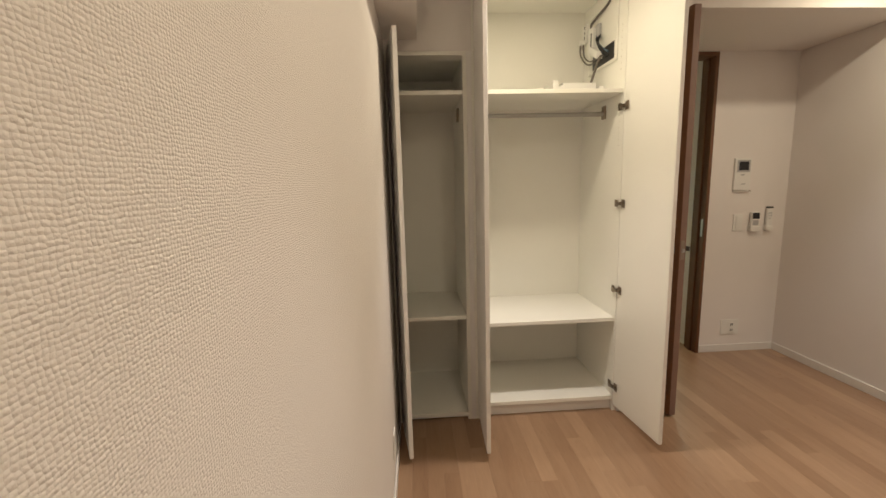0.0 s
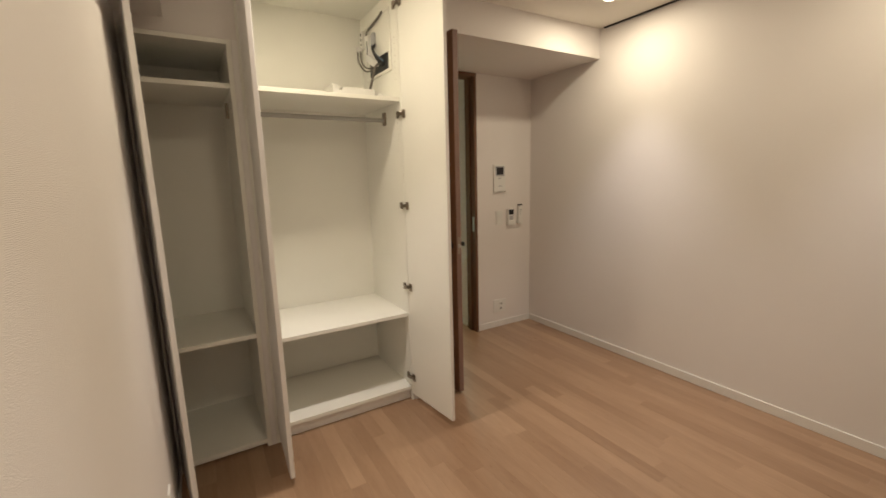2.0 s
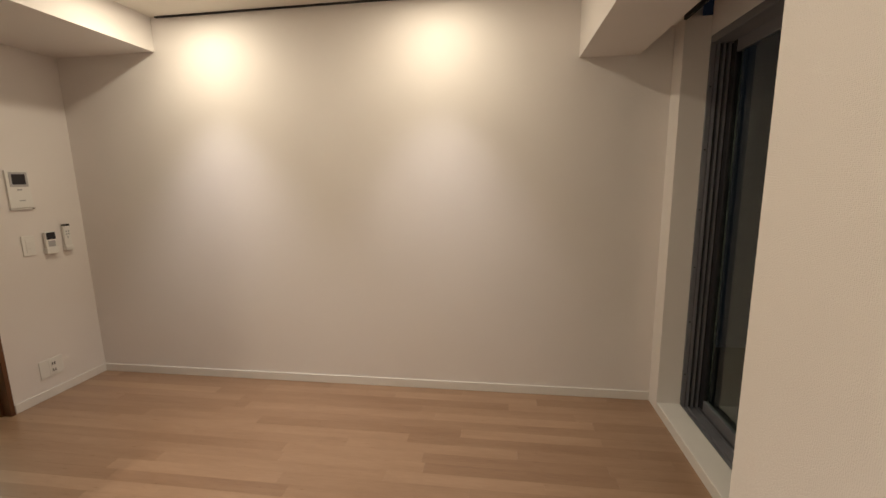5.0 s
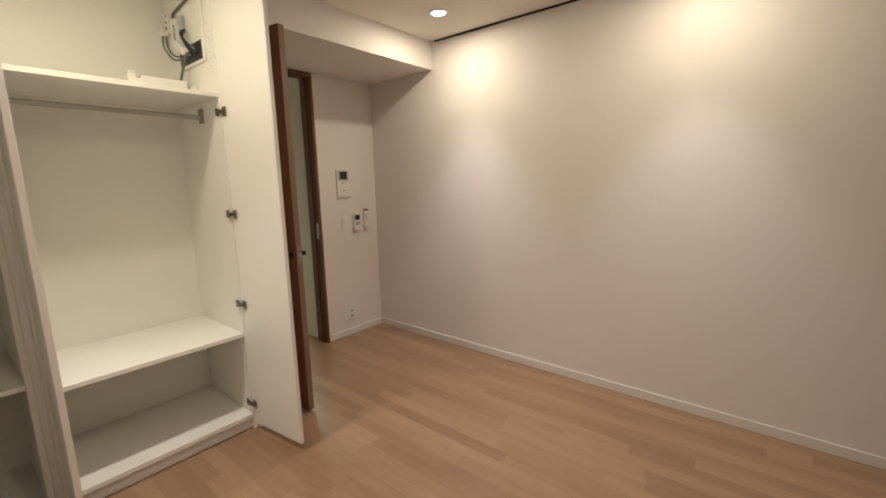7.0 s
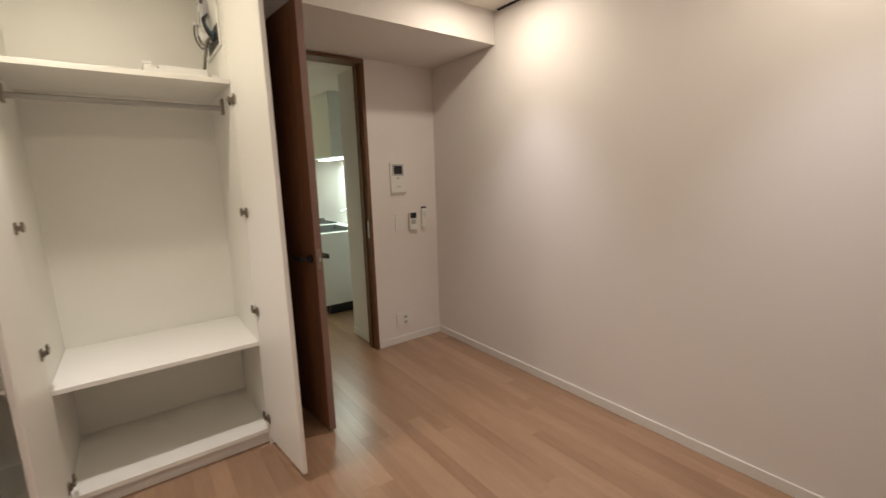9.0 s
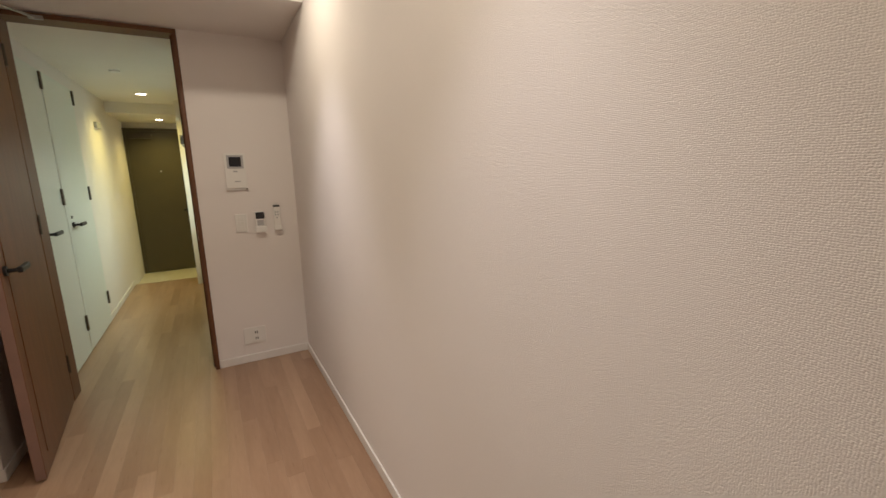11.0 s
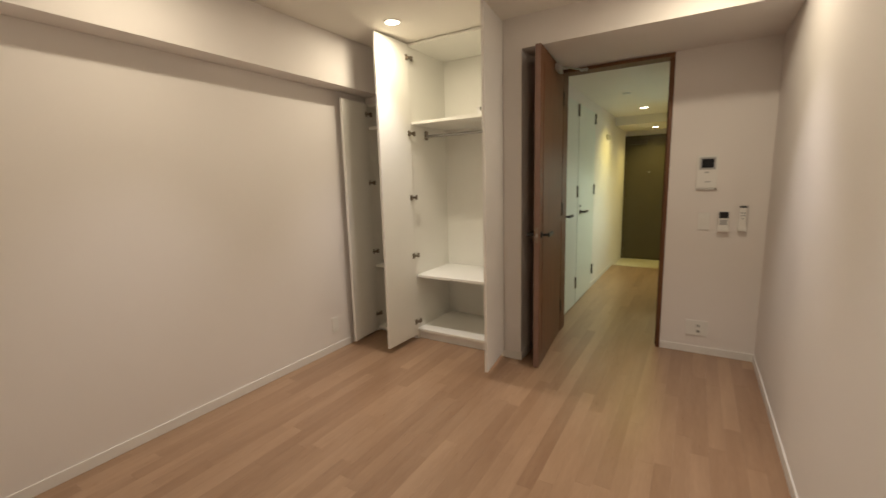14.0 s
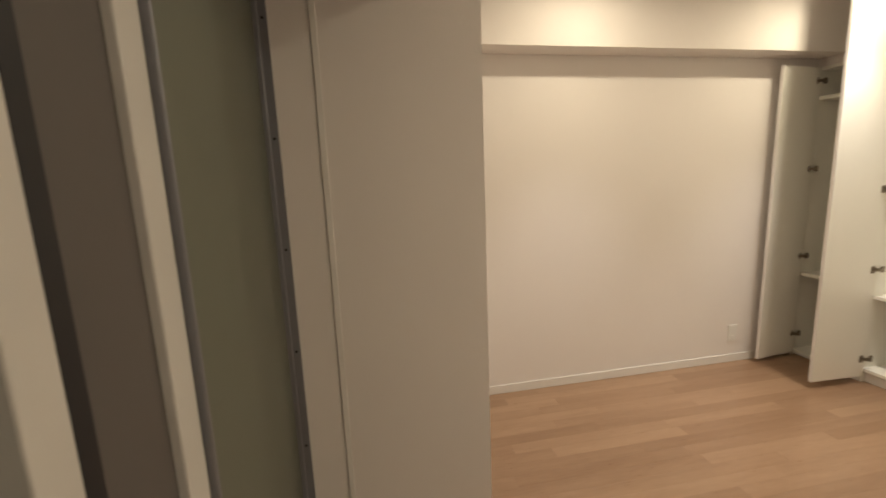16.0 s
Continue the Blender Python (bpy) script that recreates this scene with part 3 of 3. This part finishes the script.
# ---- wall devices ----
def plate(name, label, category, x0, x1, z0, z1, depth=0.008):
    t = thing(name, ((x0 + x1) / 2, 0.0, z0), label, category)
    part("cover", B(x0, x1, -depth, -0.0005, z0, z1, 0.0025), PLASTIC, t)
    return t


ic = plate("intercom", "white wall intercom with small dark screen", "intercom", 2.440, 2.568, 1.262, 1.492, 0.016)
part("bezel", B(2.456, 2.556, -0.0185, -0.0162, 1.392, 1.480, 0.002), GREY_PLASTIC, ic)
part("screen", B(2.469, 2.543, -0.0197, -0.0187, 1.405, 1.468), LCD, ic, "dark screen")
part("button", B(2.49, 2.516, -0.0175, -0.0162, 1.368, 1.378, 0.001), GREY_PLASTIC, ic)
part("maker_mark", B(2.492, 2.528, -0.0168, -0.0162, 1.302, 1.309), GREY_PLASTIC, ic)
part("ledge", B(2.438, 2.572, -0.018, -0.0005, 1.250, 1.258, 0.002), PLASTIC, ic)
part("call_light", B(2.556, 2.570, -0.0192, -0.0182, 1.2505, 1.2575), NICKEL, ic)

sw = plate("light_switch", "white triple light switch plate", "switch", 2.468, 2.541, 0.957, 1.083, 0.008)
for k in range(3):
    part("rocker", B(2.486, 2.523, -0.0115, -0.0082, 0.975 + 0.031 * k, 1.003 + 0.031 * k, 0.0015), PLASTIC, sw)

r1 = thing("remote_control", (2.625, 0.0, 0.95), "grey-white remote with dark display in wall holder", "remote control")
part("body", B(2.592, 2.658, -0.030, -0.008, 0.965, 1.095, 0.006), PLASTIC, r1)
part("display", B(2.597, 2.653, -0.0318, -0.0302, 1.045, 1.091, 0.001), LCD, r1, "dark display")
part("keypad", B(2.603, 2.647, -0.0318, -0.0302, 0.998, 1.036, 0.001), GREY_PLASTIC, r1)
part("holder", B(2.588, 2.662, -0.036, -0.0005, 0.950, 0.990, 0.004), PLASTIC, r1)
r2 = thing("remote_control", (2.738, 0.0, 0.955), "slim white remote with small buttons in wall holder", "remote control")
part("body", B(2.714, 2.760, -0.028, -0.008, 0.965, 1.128, 0.006), PLASTIC, r2)
part("tip", B(2.715, 2.759, -0.0285, -0.0075, 1.118, 1.134, 0.004), BLACK, r2, "black tip")
for bx, bz in ((2.728, 1.085), (2.744, 1.085), (2.728, 1.066), (2.744, 1.066), (2.736, 1.045)):
    part("button", B(bx - 0.005, bx + 0.005, -0.0295, -0.0282, bz - 0.005, bz + 0.005, 0.001), GREY_PLASTIC, r2)
part("holder", B(2.711, 2.763, -0.034, -0.0005, 0.955, 0.99, 0.004), PLASTIC, r2)

ol = plate("wall_socket", "wide white wall socket with two outlets", "socket", 2.436, 2.582, 0.14, 0.26, 0.007)
part("insert", B(2.492, 2.548, -0.0088, -0.0072, 0.152, 0.248, 0.001), PLASTIC, ol)
for z in (0.177, 0.221):
    part("outlet", B(2.506, 2.534, -0.0112, -0.0088, z - 0.016, z + 0.016, 0.002), PLASTIC, ol)
    part("hole", boxes((2.5105, 2.5165, -0.0122, -0.0110, z - 0.009, z + 0.009), (2.5235, 2.5295, -0.0122, -0.0110, z - 0.009, z + 0.009)), BLACK, ol)

ow = thing("wall_socket", (W, -1.255, 0.16), "small white wall socket near the wardrobe", "socket")
part("cover", B(W + 0.0005, W + 0.008, -1.292, -1.222, 0.16, 0.28, 0.0025), PLASTIC, ow)
part("outlet", B(W + 0.008, W + 0.0105, -1.268, -1.246, 0.178, 0.200, 0.002), PLASTIC, ow)


# ---- lamps ----
def downlight(x, y, z, r=0.05):
    t = thing("ceiling_downlight", (x, y, z), "small round recessed warm downlight, lit", "ceiling light", "downlights")
    bm = bmesh.new()
    ring = [(r + 0.012, 0.0), (r + 0.010, -0.004), (r, -0.005), (r - 0.004, 0.0)]
    seg = 36
    vs = [[bm.verts.new((x + q * math.cos(2 * math.pi * k / seg), y + q * math.sin(2 * math.pi * k / seg), z + h - 0.0004)) for k in range(seg)] for q, h in ring]
    for a, b in zip(vs, vs[1:]):
        for k in range(seg):
            bm.faces.new((a[k], a[(k + 1) % seg], b[(k + 1) % seg], b[k]))
    part("trim_ring", bm, WHITE_TRIM, t)
    part("lens", C((x, y, z - 0.0015), r - 0.004, 0.002), LAMP_GLOW, t, "glowing lens")


for lx, ly in ROOM_LIGHTS:
    downlight(lx, ly, CEIL_Z)
downlight(1.81, 2.45, HALL_Z)
downlight(1.85, 3.75, 2.1)
solid("smoke_detector", C((1.76, 1.3, HALL_Z - 0.008), 0.035, 0.015, "Z", 24, 0.04), PLASTIC, "small white round ceiling sensor", "sensor", "")


# ---- kitchen ----
def kitchen():
    k = thing("kitchen_cabinet", (2.5, 1.95, 0.0), "white kitchen base cabinet with flat fronts", "kitchen cabinet")
    part("body", boxes((2.235, 2.859, 1.11, 1.13, 0.10, 0.82), (2.235, 2.859, 2.769, 2.789, 0.10, 0.82),
                       (2.839, 2.859, 1.13, 2.769, 0.10, 0.82), (2.235, 2.839, 1.13, 2.769, 0.10, 0.12)), COUNTER, k)
    part("plinth", B(2.30, 2.859, 1.13, 2.789, 0.0, 0.10), BLACK, k, "dark recessed plinth")
    for a, b in ((1.112, 1.66), (1.665, 2.22), (2.225, 2.787)):
        part("front", B(2.217, 2.234, a, b, 0.11, 0.80, 0.0015), COUNTER, k)
    w = thing("worktop", (2.5, 1.95, 0.82), "white worktop with sink and hob cut in", "worktop")
    part("slab", boxes((2.205, 2.30, 1.10, 2.789, 0.821, 0.845), (2.70, 2.859, 1.10, 2.789, 0.821, 0.845),
                       (2.30, 2.70, 1.10, 1.20, 0.821, 0.845), (2.30, 2.70, 1.86, 2.789, 0.821, 0.845)), COUNTER, w)
    part("sink", boxes((2.296, 2.304, 1.196, 1.864, 0.66, 0.848), (2.696, 2.704, 1.196, 1.864, 0.66, 0.848),
                       (2.304, 2.696, 1.196, 1.204, 0.66, 0.848), (2.304, 2.696, 1.856, 1.864, 0.66, 0.848),
                       (2.304, 2.696, 1.204, 1.856, 0.66, 0.668)), HOOD_STEEL, w, "deep grey steel sink")
    part("tap", tube([(2.78, 1.45, 0.845), (2.78, 1.45, 1.0), (2.74, 1.45, 1.06), (2.62, 1.45, 1.02)], 0.011), STEEL, w, "chrome tap")
    h = thing("gas_hob", (2.5, 2.35, 0.845), "black gas hob with two burner grates", "hob")
    part("plate", B(2.26, 2.80, 2.02, 2.66, 0.8455, 0.857, 0.003), BLACK, h)
    for cx, cy in ((2.42, 2.18), (2.42, 2.5), (2.66, 2.34)):
        part("burner", C((cx, cy, 0.866), 0.045, 0.018, "Z", 20, 0.035), BLACK, h)
        part("grate", boxes((cx - 0.1, cx + 0.1, cy - 0.006, cy + 0.006, 0.877, 0.889), (cx - 0.006, cx + 0.006, cy - 0.1, cy - 0.0061, 0.877, 0.889),
                            (cx - 0.006, cx + 0.006, cy + 0.0061, cy + 0.1, 0.877, 0.889), (cx - 0.1, cx - 0.09, cy - 0.005, cy + 0.005, 0.857, 0.877), (cx + 0.09, cx + 0.1, cy - 0.005, cy + 0.005, 0.857, 0.877)), BLACK, h)
    e = thing("range_hood", (2.5, 2.35, 1.66), "grey steel range hood with chimney", "range hood")
    part("canopy", B(2.13, 2.859, 1.93, 2.788, 1.67, 1.76, 0.004), HOOD_STEEL, e)
    part("chimney", B(2.34, 2.859, 1.93, 2.74, 1.76, HALL_Z - 0.001, 0.003), HOOD_STEEL, e)
    part("filter", B(2.2, 2.8, 2.0, 2.7, 1.662, 1.6695), STEEL, e)
    part("hood_light", C((2.35, 2.3, 1.659), 0.035, 0.005), KITCHEN_GLOW, e, "small glowing hood lamp")
    u = thing("upper_cabinet", (2.63, 1.5, 1.6), "white upper kitchen cabinet, closed", "kitchen cabinet")
    part("body", B(2.44, 2.859, 1.10, 1.925, 1.60, HALL_Z - 0.001), COUNTER, u)
    for a, b in ((1.102, 1.51), (1.515, 1.923)):
        part("door", B(2.422, 2.439, a, b, 1.60, HALL_Z - 0.004, 0.0015), COUNTER, u)
    part("light_strip", B(2.55, 2.65, 1.2, 1.8, 1.586, 1.5995), KITCHEN_GLOW, u, "glowing light strip")
    solid("splashback", B(2.15, 2.859, 2.783, 2.7895, 0.8455, 1.66), COUNTER, "glossy white kitchen splashback panel", "panel", "structure")


kitchen()

# ---- floor boards ----
fl = thing("floor", (0.0, 0.0, -0.03), "light oak plank floor running towards the hall", "floor", kind="structure")
part("subfloor", boxes((W - 0.05, E + 0.05, -4.0, 0.0, -0.06, -0.0125), (HALL_W - 0.05, 2.95, 0.0, 3.22, -0.06, -0.0125)), FLOOR_WOOD, fl)
BOARDS = {}


def board(x0, x1, y0, y1):
    key = (round(x1 - x0, 3), round(y1 - y0, 3))
    if key not in BOARDS:
        w, l, c = key[0] / 2, key[1] / 2, 0.00035
        g = 0.0001
        bm = bmesh.new()
        lo = [bm.verts.new((sx_ * (w - g), sy_ * (l - g), -0.012)) for sx_, sy_ in ((-1, -1), (1, -1), (1, 1), (-1, 1))]
        mi = [bm.verts.new((sx_ * (w - g), sy_ * (l - g), -c)) for sx_, sy_ in ((-1, -1), (1, -1), (1, 1), (-1, 1))]
        hi = [bm.verts.new((sx_ * (w - g - c), sy_ * (l - g - c), 0)) for sx_, sy_ in ((-1, -1), (1, -1), (1, 1), (-1, 1))]
        bm.faces.new(hi)
        for a, b in ((lo, mi), (mi, hi)):
            for k in range(4):
                bm.faces.new((a[k], a[(k + 1) % 4], b[(k + 1) % 4], b[k]))
        me = bpy.data.meshes.new("board")
        bm.to_mesh(me)
        bm.free()
        me.materials.append(FLOOR_WOOD)
        BOARDS[key] = me
    ob = new("board", BOARDS[key])
    ob.parent = fl
    ob.location = Vector(((x0 + x1) / 2, (y0 + y1) / 2, 0)) - Vector(BASE["floor"])


rng = random.Random(5)
width, x = 0.0749, W
while x < E - 0.01:
    xe = min(x + width, E)
    y = -3.905 - rng.uniform(0.0, 0.85)
    top = 3.22 if x >= HALL_W - 0.08 else 0.0
    while y < top - 0.01:
        ye = y + rng.choice((0.75, 0.91, 0.91, 1.21))
        y0c, y1c = max(y, -3.905), min(ye, top)
        if y1c - y0c > 0.02:
            board(x, xe, y0c, y1c)
        y = ye
    x = xe
